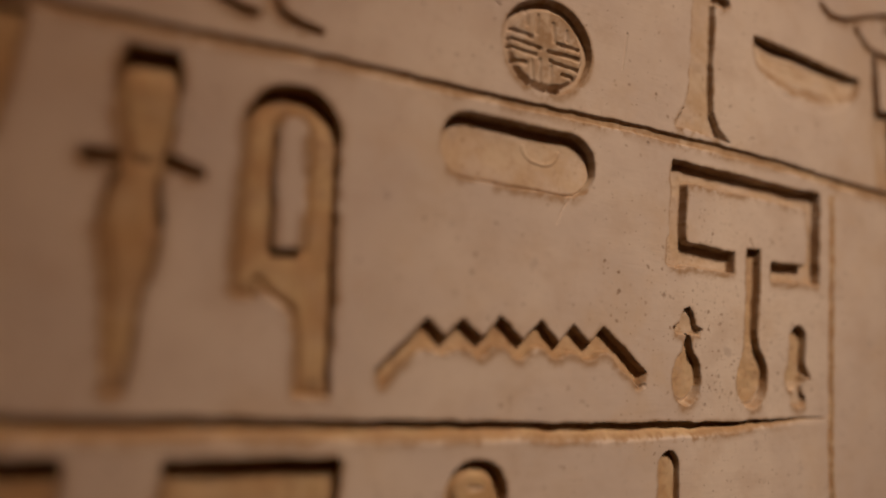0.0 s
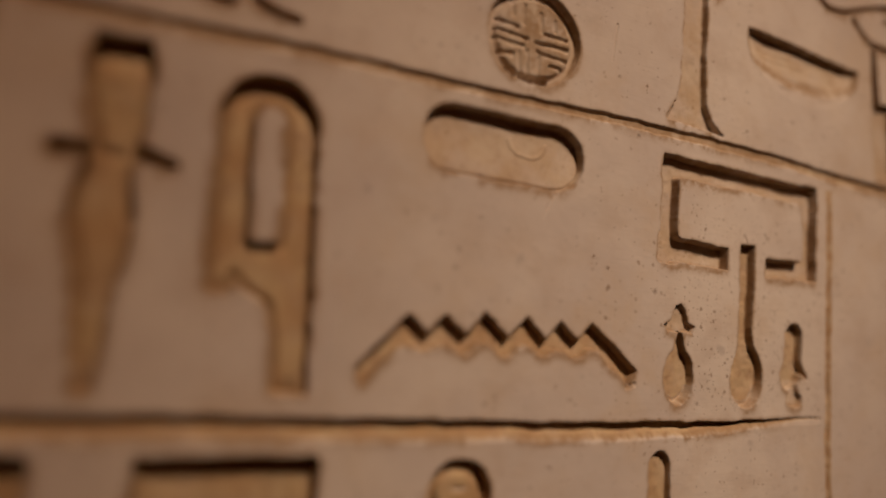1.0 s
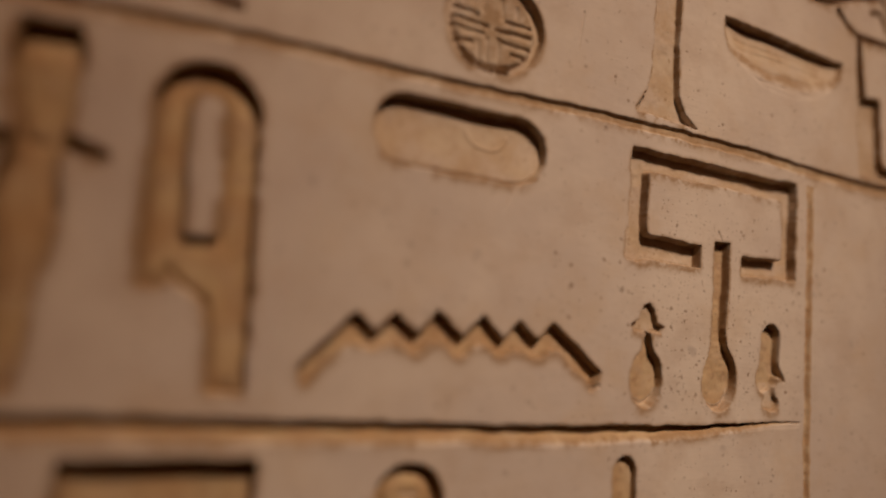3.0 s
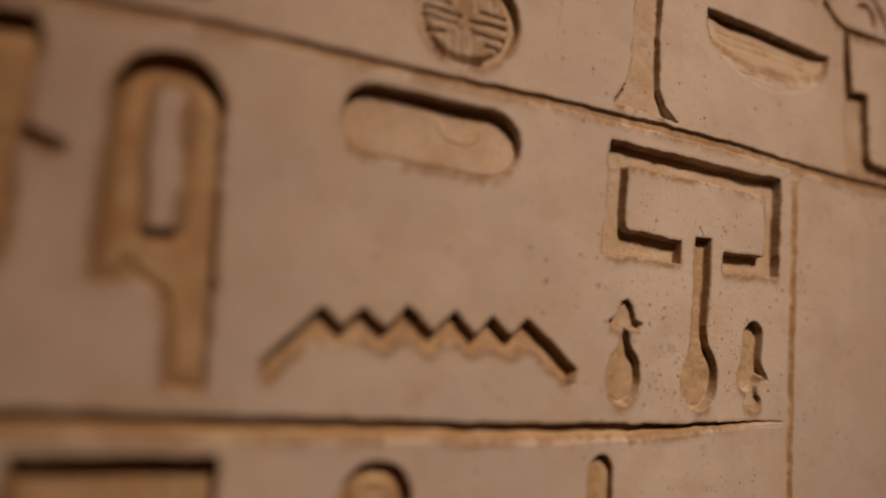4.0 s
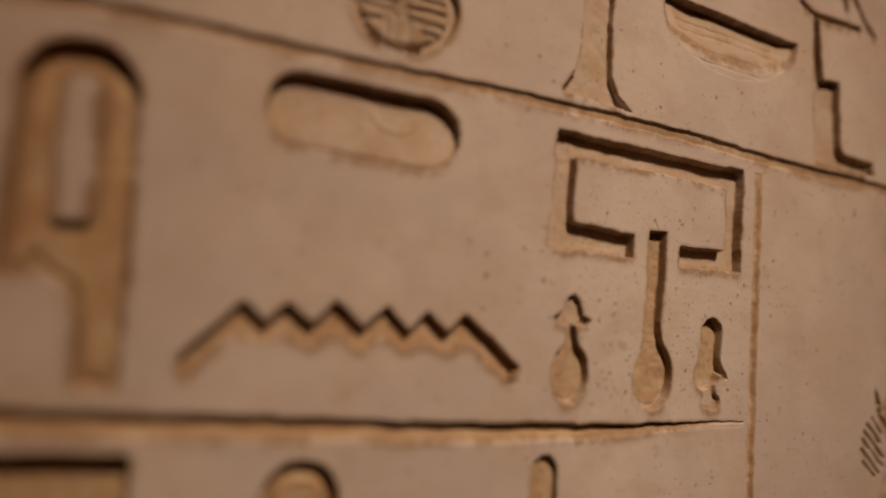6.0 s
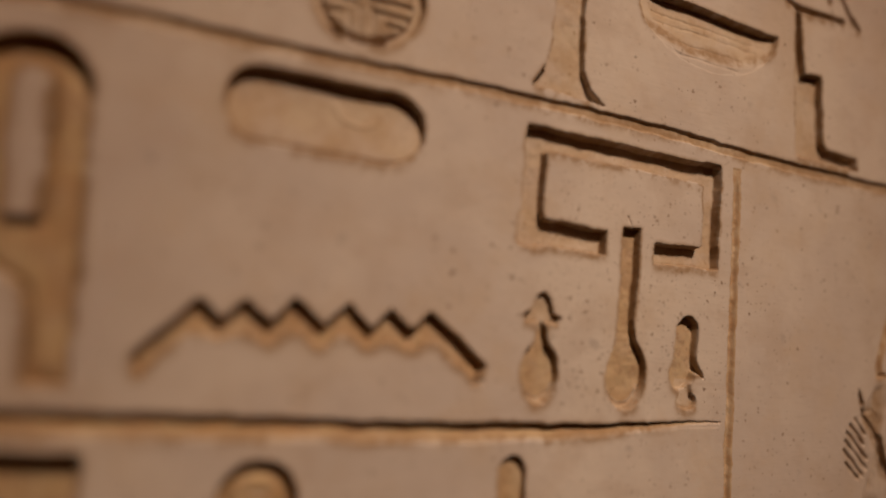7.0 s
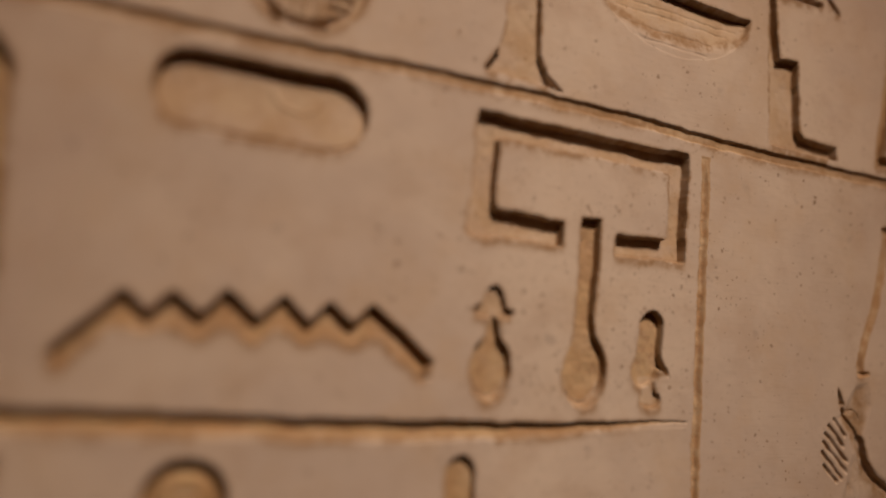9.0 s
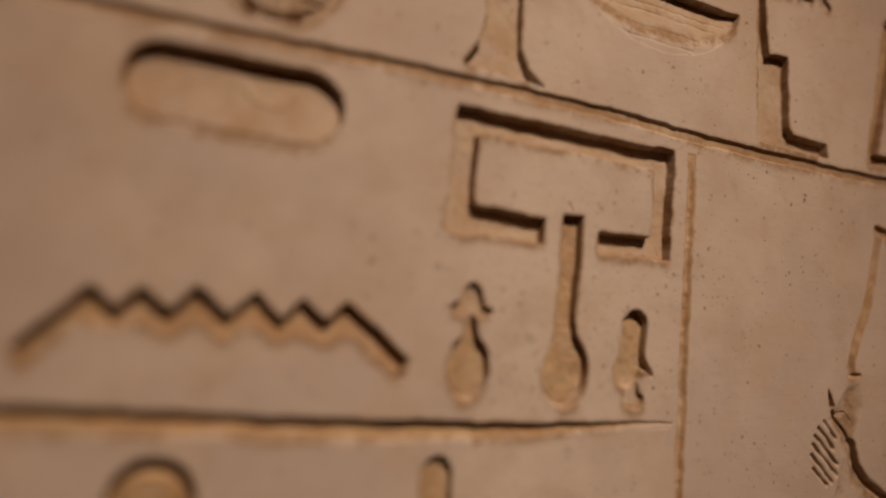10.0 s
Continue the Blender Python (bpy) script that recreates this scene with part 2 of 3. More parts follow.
def carve(name, label, bounds, shape, depth, steep=0.0009, gentle=0.006, slant=0.0, under=0, lift=None, profile=None, rough=0.04, toward=(-0.5, -0.87)):
    """Cut a sign: its upper edges drop steeply, and its floor rises gently to the face in the direction toward.
    slant: share of the depth that is lost towards its foot. under: the sign inside which this is cut."""
    w = window(bounds)
    x, z = GX[w], GZ[w]
    d = shape(x, z)
    depth *= 1.12 if gentle and profile is None else 1.0
    cut = depth * smooth(0.0, 1.0, -d / steep)
    if profile is not None:
        cut = depth * profile(x, z)
    elif gentle:
        # how much of the cut lies further on towards its foot
        steps = [0.06 + 0.0875 * n for n in range(11)]
        cut *= sum(smooth(0.0, 1.0, -shape(x + toward[0] * gentle * k, z + toward[1] * gentle * k) / (0.22 * gentle)) for k in steps) / len(steps)
        cut = depth * smooth(0.0, 1.0, -d / steep) * (cut / depth / np.maximum(smooth(0.0, 1.0, -d / steep), 1e-6)) ** 1.3
    if slant:
        low, high = z[d < 0].min(), z[d < 0].max()
        cut *= 1 - slant * smooth(0.0, 1.0, (high - z) / (high - low))
    if lift is not None:
        cut = np.maximum(cut - lift(x, z, d), np.minimum(cut, 0.0002))
    chips = 1 + rough * value_noise(x, z, 0.006, 11) + 0.4 * rough * value_noise(x, z, 0.0023, 13) + 0.06 * value_noise(x, z, 0.017, 12)
    cut *= chips
    if under:
        HEIGHT[w] += cut
        mine = (d < 0) & (OWNER[w] == under)
    else:
        HEIGHT[w] = np.maximum(HEIGHT[w], cut)
        mine = (d < 0.0002) & (OWNER[w] == 0)
    PARTS.append((name, label, under))
    OWNER[w][mine] = len(PARTS)
    return len(PARTS)


# register lines and the upright border line
TOP_LINE = ((0.52, 0.605, 0.675, 0.738, 0.820, 0.872, 0.927, 0.980, 1.043, 1.110, 1.17), (1.4532, 1.4552, 1.4580, 1.4587, 1.4602, 1.4610, 1.4605, 1.4587, 1.4561, 1.4554, 1.4552))
LOW_LINE = ((0.52, 0.84, 0.923, 1.0), (1.3009, 1.3007, 1.3025, 1.3056))
carve("ruled_line", "long chiselled line above the row of signs", (X0, X1, 1.444, 1.470),
      lambda x, z: np.abs(z - np.interp(x, *TOP_LINE) - 0.0003 * value_noise(x, z * 0, 0.03, 21) - 0.00022 * value_noise(x, z * 0, 0.006, 23)) - 0.0030 - 0.0005 * smooth(0.80, 0.92, x) - 0.0002 * value_noise(x, z * 0, 0.011, 27), 0.0018, 0.0017, 0.0, rough=0.06)
carve("register_line", "deep chiselled line below the row of signs, thinning out at its end", (X0, 1.02, 1.283, 1.312),
      lambda x, z: np.maximum(np.abs(z - np.interp(x, *LOW_LINE) + 0.0056 - 0.0032 * smooth(0.84, 1.0, x) - 0.0004 * value_noise(x, z * 0, 0.03, 22) - 0.0002 * value_noise(x, z * 0, 0.006, 25)) - 0.0056 + 0.0032 * smooth(0.84, 1.0, x), x - 1.001 + 0.8 * np.abs(z - 1.3045)),
      0.0037, 0.0010, 0.0064, rough=0.08, lift=lambda x, z, d: 0.0010 * smooth(0.94, 1.0, x))
carve("border_line", "shallow ochre-stained upright border line", (0.99, 1.015, Z0, 1.452),
      lambda x, z: np.maximum(np.abs(x - np.interp(z, (1.250, 1.290, 1.380, 1.450), (1.0084, 1.0056, 1.0046, 1.0036)) - 0.0004 * value_noise(z, x * 0, 0.012, 24)) - 0.0027, z - 1.448), 0.0020, 0.0024, 0.0, rough=0.25, lift=lambda x, z, d: 0.0018 * smooth(1.430, 1.447, z))


# the main row
def jar(x, z):
    top = outline(x, z, [(0.592, 1.4455), (0.610, 1.4465), (0.6128, 1.431), (0.6110, 1.409), (0.6095, 1.397), (0.5960, 1.397), (0.5935, 1.408), (0.5890, 1.428)], 0.0006)
    low = outline(x, z, [(0.596, 1.401), (0.609, 1.401), (0.6095, 1.390), (0.6120, 1.378), (0.611, 1.362), (0.608, 1.345), (0.6065, 1.322), (0.606, 1.309), (0.600, 1.309), (0.598, 1.321), (0.595, 1.351), (0.590, 1.372), (0.592, 1.388)], 0.0006)
    return blend(top, low, 0.002)


carve("jar_sign", "tall carved jar sign with a crossbar", (0.57, 0.635, 1.30, 1.456), jar, 0.0080, 0.001, 0.0,
            lift=lambda x, z, d: 0.0026 * smooth(0.0012, 0.0060, -d) * smooth(1.4450, 1.4330, z) + 0.0014 * smooth(1.4400, 1.4300, z))
carve("crossbar_cut", "deep wedge cut, one arm of the crossbar", (0.575, 0.60, 1.392, 1.407), lambda x, z: stroke(x, z, (0.5835, 1.3995), (0.5945, 1.3998), 0.0036, 0.0030), 0.0054, 0.0012, 0.0)
carve("crossbar_cut", "deep wedge cut, one arm of the crossbar", (0.605, 0.63, 1.390, 1.409), lambda x, z: stroke(x, z, (0.6115, 1.4008), (0.6235, 1.3980), 0.0038, 0.0026), 0.0054, 0.0012, 0.0)


def loop(x, z):
    outer = np.minimum(oval(x, z, 0.6588, 1.4225, 0.0203, 0.0215),
                       outline(x, z, [(0.6390, 1.4225), (0.6785, 1.4225), (0.6830, 1.36), (0.6854, 1.3104), (0.6709, 1.3098), (0.6690, 1.3345), (0.6655, 1.3450), (0.6560, 1.3515), (0.6514, 1.3560), (0.6504, 1.3500), (0.6414, 1.3500), (0.6396, 1.3790)], 0.0004))
    island = outline(x, z, [(0.6525, 1.424), (0.6560, 1.4285), (0.6620, 1.4290), (0.6650, 1.425), (0.6672, 1.373), (0.6560, 1.3715)], 0.0004)
    return np.maximum(outer, -island)


carve("loop_sign", "carved looped staff sign round a flat island of stone", (0.63, 0.70, 1.30, 1.452), loop, 0.0076, 0.001, 0.0,
      lift=lambda x, z, d: 0.0022 * smooth(0.0012, 0.0046, -d) * smooth(1.4440, 1.4200, z) + 0.0014 * smooth(1.4300, 1.4140, z) + 0.0008 * smooth(0.651, 0.656, x) * smooth(0.676, 0.669, x) * smooth(1.371, 1.364, z))
carve("loaf_sign", "broad rounded loaf-shaped sign with a smooth floor", (0.715, 0.83, 1.405, 1.457),
      lambda x, z: slab(x, z, 0.7268, 0.8165, 1.4155, 1.4498, 0.0165), 0.0056, 0.0012, 0.0, rough=0.02,
      lift=lambda x, z, d: 0.0016 * smooth(1.4400, 1.4180, z) * smooth(0.0, 0.003, -d) + 0.0005 * smooth(0.0012, 0.0, np.abs(oval(x, z, 0.7850, 1.4400, 0.0105, 0.0085)) - 0.0002) * (z < 1.4400))


TOPS = [(0.7281, 1.3482), (0.7461, 1.3492), (0.7665, 1.3513), (0.7890, 1.3517), (0.8087, 1.3507), (0.8281, 1.3509)]
DIPS = [(0.7377, 1.3396), (0.7570, 1.3402), (0.7799, 1.3406), (0.8003, 1.3408), (0.8193, 1.3421)]
ZIG = [(0.7058, 1.3226), *(p for pair in zip(TOPS, DIPS) for p in pair), TOPS[-1], (0.8575, 1.3280)]
ZIG_X, ZIG_Z = [p[0] for p in ZIG], [p[1] for p in ZIG]


def zigzag_under(x, z):
    """How far below the toothed line a place lies, and how far below its rounded echo."""
    soft = sum(np.interp(x + k, ZIG_X, ZIG_Z) for k in (-0.0045, -0.0025, 0.0, 0.0025, 0.0045)) / 5
    return np.interp(x, ZIG_X, ZIG_Z) - z, soft + 0.0006 * value_noise(x, z * 0, 0.006, 14) - z


def zigzag(x, z):
    """Below the toothed line, above its softer echo, and between the two ends."""
    sharp, soft = zigzag_under(x, z)
    end = np.maximum(ZIG_X[0] - x + 0.55 * (1.3213 - z), x - ZIG_X[-1] - 0.55 * (z - 1.3270))
    return np.maximum(np.maximum(-sharp, soft - 0.0124) * 0.75, end)


def zigzag_floor(x, z):
    """Deep under the toothed line, then rising evenly to the face."""
    sharp, soft = zigzag_under(x, z)
    ends = smooth(0.7048, 0.7068, x + 0.55 * (z - 1.3213)) * (1 - smooth(0.8560, 0.8575, x - 0.55 * (z - 1.3270)))
    return smooth(0.0, 0.0013, sharp) * (1 - 0.06 * smooth(0.004, 0.0110, soft)) * (1 - smooth(0.0112, 0.0126, soft)) * ends


carve("zigzag_sign", "carved zigzag water sign with six sharp peaks", (0.70, 0.865, 1.305, 1.36), zigzag, 0.0054, profile=zigzag_floor)


def house(x, z):
    lean = z - 0.010 * (0.93 - x)
    d = slab(x, lean, 0.8685, 0.9918, 1.4358, 1.4480, 0.0010)
    d = blend(d, slab(x, z, 0.8690, 0.8810, 1.3875, 1.4470, 0.0015), 0.0025)
    d = blend(d, slab(x, z + 0.035 * (x - 0.90), 0.8690, 0.9195, 1.3878, 1.4014, 0.0012), 0.0045)
    d = blend(d, slab(x, z, 0.9808, 0.9926, 1.3880, 1.4470, 0.0012), 0.0025)
    return blend(d, slab(x, z - 0.03 * (x - 0.965), 0.9492, 0.9930, 1.3872, 1.3988, 0.0012), 0.0025)


carve("house_sign", "carved house-plan sign with a gap in its lower side", (0.858, 1.0, 1.38, 1.455), house, 0.0057, 0.0009, 0.0, rough=0.03)


def cone_drop(x, z):
    drop = np.minimum(oval(x, z, 0.8862, 1.3252, 0.0106, 0.0156), stroke(x, z, (0.8860, 1.3495), (0.8863, 1.3350), 0.0017, 0.0054))
    return drop


carve("cone_sign", "small carved cone with a brim over the drop", (0.868, 0.905, 1.344, 1.37),
      lambda x, z: outline(x, z, [(0.8822, 1.3640), (0.8858, 1.3655), (0.8893, 1.3620), (0.8912, 1.3550), (0.8965, 1.3525), (0.8945, 1.3492), (0.8775, 1.3495), (0.8742, 1.3535), (0.8790, 1.3560)], 0.0002), 0.0031, 0.0009, 0.0)
cone = carve("drop_sign", "small carved drop-shaped sign under a cone", (0.868, 0.905, 1.305, 1.35), cone_drop, 0.0046, 0.0012, 0.0)


def lute(x, z):
    d = np.minimum(slab(x - 0.035 * (1.404 - z) * 0.3, z, 0.9288 + 0.015 * (1.404 - z), 0.9405 - 0.025 * (1.404 - z), 1.340, 1.4045, 0.0006), oval(x, z, 0.9365, 1.3265, 0.0127, 0.0174))
    return blend(d, stroke(x, z, (0.9350, 1.3500), (0.9365, 1.3340), 0.0042, 0.0090), 0.004)


neck = carve("lute_sign", "long-stemmed carved sign ending in a drop", (0.918, 0.957, 1.305, 1.412), lute, 0.0047, 0.0010, 0.0, rough=0.08)


for sign, (cx, cz, rx, rz) in ((cone, (0.8862, 1.3252, 0.0106, 0.0156)), (neck, (0.9365, 1.3265, 0.0127, 0.0174))):
    carve("rim_groove", "", (cx - 0.02, cx + 0.02, cz - 0.02, cz + 0.02),
          lambda x, z: np.maximum(np.abs(oval(x, z, cx, cz, rx, rz) + 0.0016) - 0.0013, z - cz + 0.004), 0.0006, 0.0012, 0.0, under=sign, rough=0.4)


def peg(x, z):
    d = stroke(x, z, (0.9743, 1.3534), (0.9738, 1.3300), 0.0072, 0.0076)
    d = blend(d, oval(x, z, 0.9715, 1.3295, 0.0074, 0.0082), 0.004)
    d = blend(d, stroke(x, z, (0.9790, 1.3350), (0.9862, 1.3280), 0.0026, 0.0010), 0.002)
    return d


carve("peg_foot_sign", "shallow rounded hollow under the upright sign", (0.96, 0.99, 1.308, 1.33), lambda x, z: blend(oval(x, z, 0.9762, 1.3150, 0.0070, 0.0050), slab(x, z, 0.9712, 0.9795, 1.3150, 1.3260), 0.002), 0.0026, 0.0010, 0.0)
carve("peg_sign", "small carved upright sign with a flared foot", (0.955, 0.993, 1.305, 1.367), peg, 0.0048, 0.0010, 0.0, rough=0.05)

# the row above
disc = carve("disc_sign", "carved round disc sign filled with hatching", (0.745, 0.82, 1.46, 1.527),
             lambda x, z: oval(x, z, 0.7828, 1.4937, 0.0274, 0.0256), 0.0044, 0.0010, 0.0,
             lift=lambda x, z, d: 0.0026 * smooth(0.0032, 0.0062, -d))
for ax, az, bx, bz in ((0.7610, 1.4990, 0.7730, 1.4978), (0.7600, 1.4940, 0.7790, 1.4928), (0.7600, 1.4890, 0.7760, 1.4880), (0.7630, 1.4825, 0.7710, 1.4830),
                       (0.7840, 1.4922, 0.8030, 1.4920), (0.7890, 1.4972, 0.8020, 1.4970), (0.7850, 1.4870, 0.8030, 1.4860), (0.7930, 1.4812, 0.7990, 1.4810),
                       (0.7690, 1.5110, 0.7700, 1.5040), (0.7760, 1.5100, 0.7760, 1.5010), (0.7860, 1.5080, 0.7870, 1.4985), (0.7945, 1.5060, 0.7950, 1.5005),
                       (0.7740, 1.4850, 0.7760, 1.4740), (0.7790, 1.4860, 0.7800, 1.4740), (0.7860, 1.4840, 0.7860, 1.4740), (0.7715, 1.4735, 0.7725, 1.4725)):
    bounds = (min(ax, bx) - 0.003, max(ax, bx) + 0.003, min(az, bz) - 0.003, max(az, bz) + 0.003)
    carve("hatch_stroke", "", bounds, lambda x, z: stroke(x, z, (ax, az), (bx, bz), 0.0017, 0.0020), 0.0011 if abs(ax - bx) < 0.003 else 0.0016, 0.0019, 0.0, under=disc, rough=0.3)

for ax, az, bx, bz in ((0.7695, 1.4745, 0.7722, 1.4725), (0.7780, 1.4715, 0.7825, 1.4708), (0.7880, 1.4715, 0.7905, 1.4725)):
    carve("rim_notch", "", (ax - 0.004, bx + 0.004, 1.465, 1.480), lambda x, z: stroke(x, z, (ax, az), (bx, bz), 0.0028), 0.0040, 0.0011, 0.0, under=disc, rough=0.3)


def leg(x, z):
    d = outline(x, z, [(0.8800, 1.600), (0.8975, 1.600), (0.8970, 1.513), (0.8988, 1.483), (0.9040, 1.4740), (0.9140, 1.4662), (0.8690, 1.4690), (0.8755, 1.478), (0.8785, 1.490), (0.8790, 1.513)])
    return np.minimum(d, oval(x, z, 0.9015, 1.5530, 0.0080, 0.0042))


foot = carve("leg_sign", "carved leg-like sign widening to its foot", (0.862, 0.922, 1.464, Z1), leg, 0.0038, 0.0010, 0.0)
carve("foot_groove", "", (0.862, 0.884, 1.466, 1.486), lambda x, z: chain(x, z, [(0.8712, 1.4708), (0.8738, 1.4740), (0.8762, 1.4790)], 0.0017), 0.0030, 0.0008, 0.0, under=foot)
basket = carve("basket_sign", "wide carved basket sign with scratched weave lines", (0.922, 1.042, 1.495, 1.545),
               lambda x, z: np.maximum(oval(x, z, 0.9805, 1.5370, 0.0515, 0.0365), z - 1.5395 + 0.055 * (x - 0.929)), 0.0050, 0.0010, 0.0, 0.80, rough=0.02, lift=lambda x, z, d: 0.0013 * smooth(-0.013, -0.001, oval(x, z, 0.9805, 1.5370, 0.0515, 0.0365)))
for weave in (((0.9400, 1.5285), (0.9800, 1.5272), (1.0220, 1.5252)), ((0.9420, 1.5232), (0.9824, 1.5228), (1.0150, 1.5204)),
              ((0.9460, 1.5140), (0.9800, 1.5134), (1.0040, 1.5126)), ((0.9530, 1.5105), (0.9580, 1.5062), (0.9800, 1.5060), (1.0000, 1.5052))):
    carve("weave_line", "", (0.93, 1.035, min(p[1] for p in weave) - 0.004, max(p[1] for p in weave) + 0.004),
          lambda x, z: chain(x, z, list(weave), 0.0013), 0.00032, 0.0014, 0.0, under=basket, rough=0.5)
carve("throne_sign", "carved stepped throne sign", (1.035, 1.11, 1.455, Z1),
      lambda x, z: outline(x, z, [(1.0475, 1.4634), (1.0435, 1.5560), (1.0482, 1.5560), (1.0503, 1.5340), (1.0540, 1.5165), (1.0672, 1.5172), (1.0702, 1.4760), (1.0735, 1.4715), (1.0995, 1.4706), (1.1000, 1.4625)]), 0.0046, 0.0009, 0.0)
carve("staff_sign", "carved upright sign with a deep foot", (1.122, 1.17, 1.455, Z1),
      lambda x, z: outline(x, z, [(1.1310, 1.4640), (1.1440, 1.560), (1.1560, 1.560), (1.1400, 1.4720), (1.1650, 1.4720), (1.1650, 1.4640)]), 0.0040, 0.0009, 0.0)
carve("bird_feet_sign", "carved bird feet at the end of a sign", (0.61, 0.675, 1.464, 1.50),
      lambda x, z: np.minimum(chain(x, z, [(0.616, 1.480), (0.626, 1.4735), (0.636, 1.4715)], 0.0023), chain(x, z, [(0.640, 1.492), (0.644, 1.480), (0.650, 1.4730), (0.664, 1.4705)], 0.0023)), 0.0036, 0.0009, 0.0)

carve("bird_sign", "outlined carved bird sign, its lower edge meeting the throne", (0.98, 1.11, 1.545, 1.60),
      lambda x, z: np.minimum(np.minimum(chain(x, z, [(0.990, 1.578), (1.000, 1.572), (1.012, 1.572), (1.026, 1.576), (1.047, 1.584), (1.062, 1.588)], 0.0021),
                                         chain(x, z, [(1.025, 1.570), (1.033, 1.5630), (1.042, 1.5580), (1.052, 1.5567), (1.065, 1.5568), (1.084, 1.5570)], 0.0020)),
                              np.minimum(chain(x, z, [(1.066, 1.592), (1.080, 1.5755), (1.089, 1.5630), (1.098, 1.5555)], 0.0017),
                                         chain(x, z, [(1.057, 1.5765), (1.065, 1.578), (1.071, 1.573), (1.072, 1.567)], 0.0016))), 0.0030, 0.0009, 0.0)
carve("chip_mark", "small chipped hollow beside the zigzag", (0.845, 0.862, 1.313, 1.326), lambda x, z: stroke(x, z, (0.8515, 1.3185), (0.8560, 1.3200), 0.0020), 0.0010, 0.0019, 0.0, rough=0.3)
for ax, az, bx, bz in ((0.8010, 1.4150, 0.7975, 1.4080), (0.7975, 1.4080, 0.7950, 1.4010), (0.8330, 1.5140, 0.8310, 1.4930), (0.9320, 1.4100, 0.9345, 1.4050), (0.7530, 1.5080, 0.7475, 1.5110)):
    carve("scratch", "", (min(ax, bx) - 0.002, max(ax, bx) + 0.002, min(az, bz) - 0.002, max(az, bz) + 0.002), lambda x, z: stroke(x, z, (ax, az), (bx, bz), 0.0009, 0.0006), 0.0007, 0.0007, 0.0)
carve("edge_sign", "ochre-stained edge of a further carved sign", (X0, 0.565, 1.39, 1.456),
      lambda x, z: outline(x, z, [(0.520, 1.452), (0.558, 1.452), (0.553, 1.400), (0.520, 1.400)]), 0.0040, 0.0010, 0.0)

# the row below
carve("block_sign", "deep carved block sign below the line", (X0, 0.60, Z0, 1.293), lambda x, z: slab(x, z, 0.530, 0.5905, 1.10, 1.2860, 0.004), 0.0085, 0.0010, 0.0)
carve("mat_sign", "wide deep rectangular carved sign", (0.615, 0.705, Z0, 1.292), lambda x, z: slab(x, z, 0.6240, 0.6945, 1.10, 1.2848, 0.003), 0.0082, 0.0010, 0.0)
knob = carve("head_sign", "carved rounded sign with a raised eye", (0.735, 0.785, Z0, 1.29),
             lambda x, z: np.minimum(oval(x, z, 0.7602, 1.2660, 0.0165, 0.0172), slab(x, z, 0.7440, 0.7760, 1.10, 1.2660)), 0.0070, 0.0010, 0.0,
             lift=lambda x, z, d: 0.0046 * smooth(0.0035, 0.008, -d))
carve("eye", "", (0.750, 0.772, 1.262, 1.276), lambda x, z: oval(x, z, 0.7605, 1.2690, 0.0045, 0.0018), 0.0012, 0.0008, 0.0, under=knob)
carve("finger_sign", "slim carved finger sign below the line", (0.860, 0.893, Z0, 1.292), lambda x, z: stroke(x, z, (0.8755, 1.2790), (0.8790, 1.2000), 0.0072), 0.0036, 0.0009, 0.0)

# beyond the border line
carve("staff_stroke", "long thin ochre-stained stroke, slightly slanting", (1.112, 1.155, 1.33, 1.432),
      lambda x, z: np.minimum(chain(x, z, [(1.1430, 1.4235), (1.1402, 1.4095), (1.1372, 1.3920), (1.1332, 1.3745), (1.1268, 1.3580), (1.1232, 1.3450), (1.1226, 1.3370)], 0.0030), np.minimum(stroke(x, z, (1.1226, 1.3365), (1.1300, 1.3372), 0.0024, 0.0012), stroke(x, z, (1.1415, 1.4245), (1.1500, 1.4225), 0.0036))), 0.0022, 0.0022, 0.0, rough=0.3,
      lift=lambda x, z, d: 0.0011 * smooth(1.340, 1.350, z) * smooth(1.421, 1.412, z))
carve("tail_sign", "thick curving carved stroke", (1.10, 1.19, Z0, 1.335),
      lambda x, z: np.minimum(np.minimum(chain(x, z, [(1.1092, 1.3150), (1.1132, 1.3090), (1.1200, 1.3035), (1.1238, 1.2985)], 0.0021), chain(x, z, [(1.1242, 1.2975), (1.1262, 1.2900), (1.1292, 1.2835), (1.1370, 1.2755), (1.1490, 1.2680), (1.1620, 1.2630)], 0.0036)), np.minimum(stroke(x, z, (1.1062, 1.3275), (1.1085, 1.3185), 0.0009, 0.0024), chain(x, z, [(1.1135, 1.3135), (1.1190, 1.3143), (1.1240, 1.3095)], 0.0016))), 0.0036, 0.0010, 0.0034, rough=0.15)
for barb in (((1.1035, 1.3095), (1.1075, 1.3060), (1.1125, 1.3005)), ((1.0992, 1.3062), (1.1060, 1.3000), (1.1112, 1.2945)), ((1.0972, 1.3015), (1.1040, 1.2950), (1.1140, 1.2862)),
             ((1.0958, 1.2962), (1.1050, 1.2880), (1.1136, 1.2800)), ((1.0950, 1.2910), (1.1030, 1.2832), (1.1098, 1.2764)), ((1.0966, 1.2836), (1.1005, 1.2795), (1.1062, 1.2745))):
    carve("feather_barb", "short slanting carved feather barb", (1.09, 1.12, barb[2][1] - 0.005, barb[0][1] + 0.005),
          lambda x, z: chain(x, z, list(barb), 0.0018), 0.0015, 0.0018, 0.0, rough=0.3)
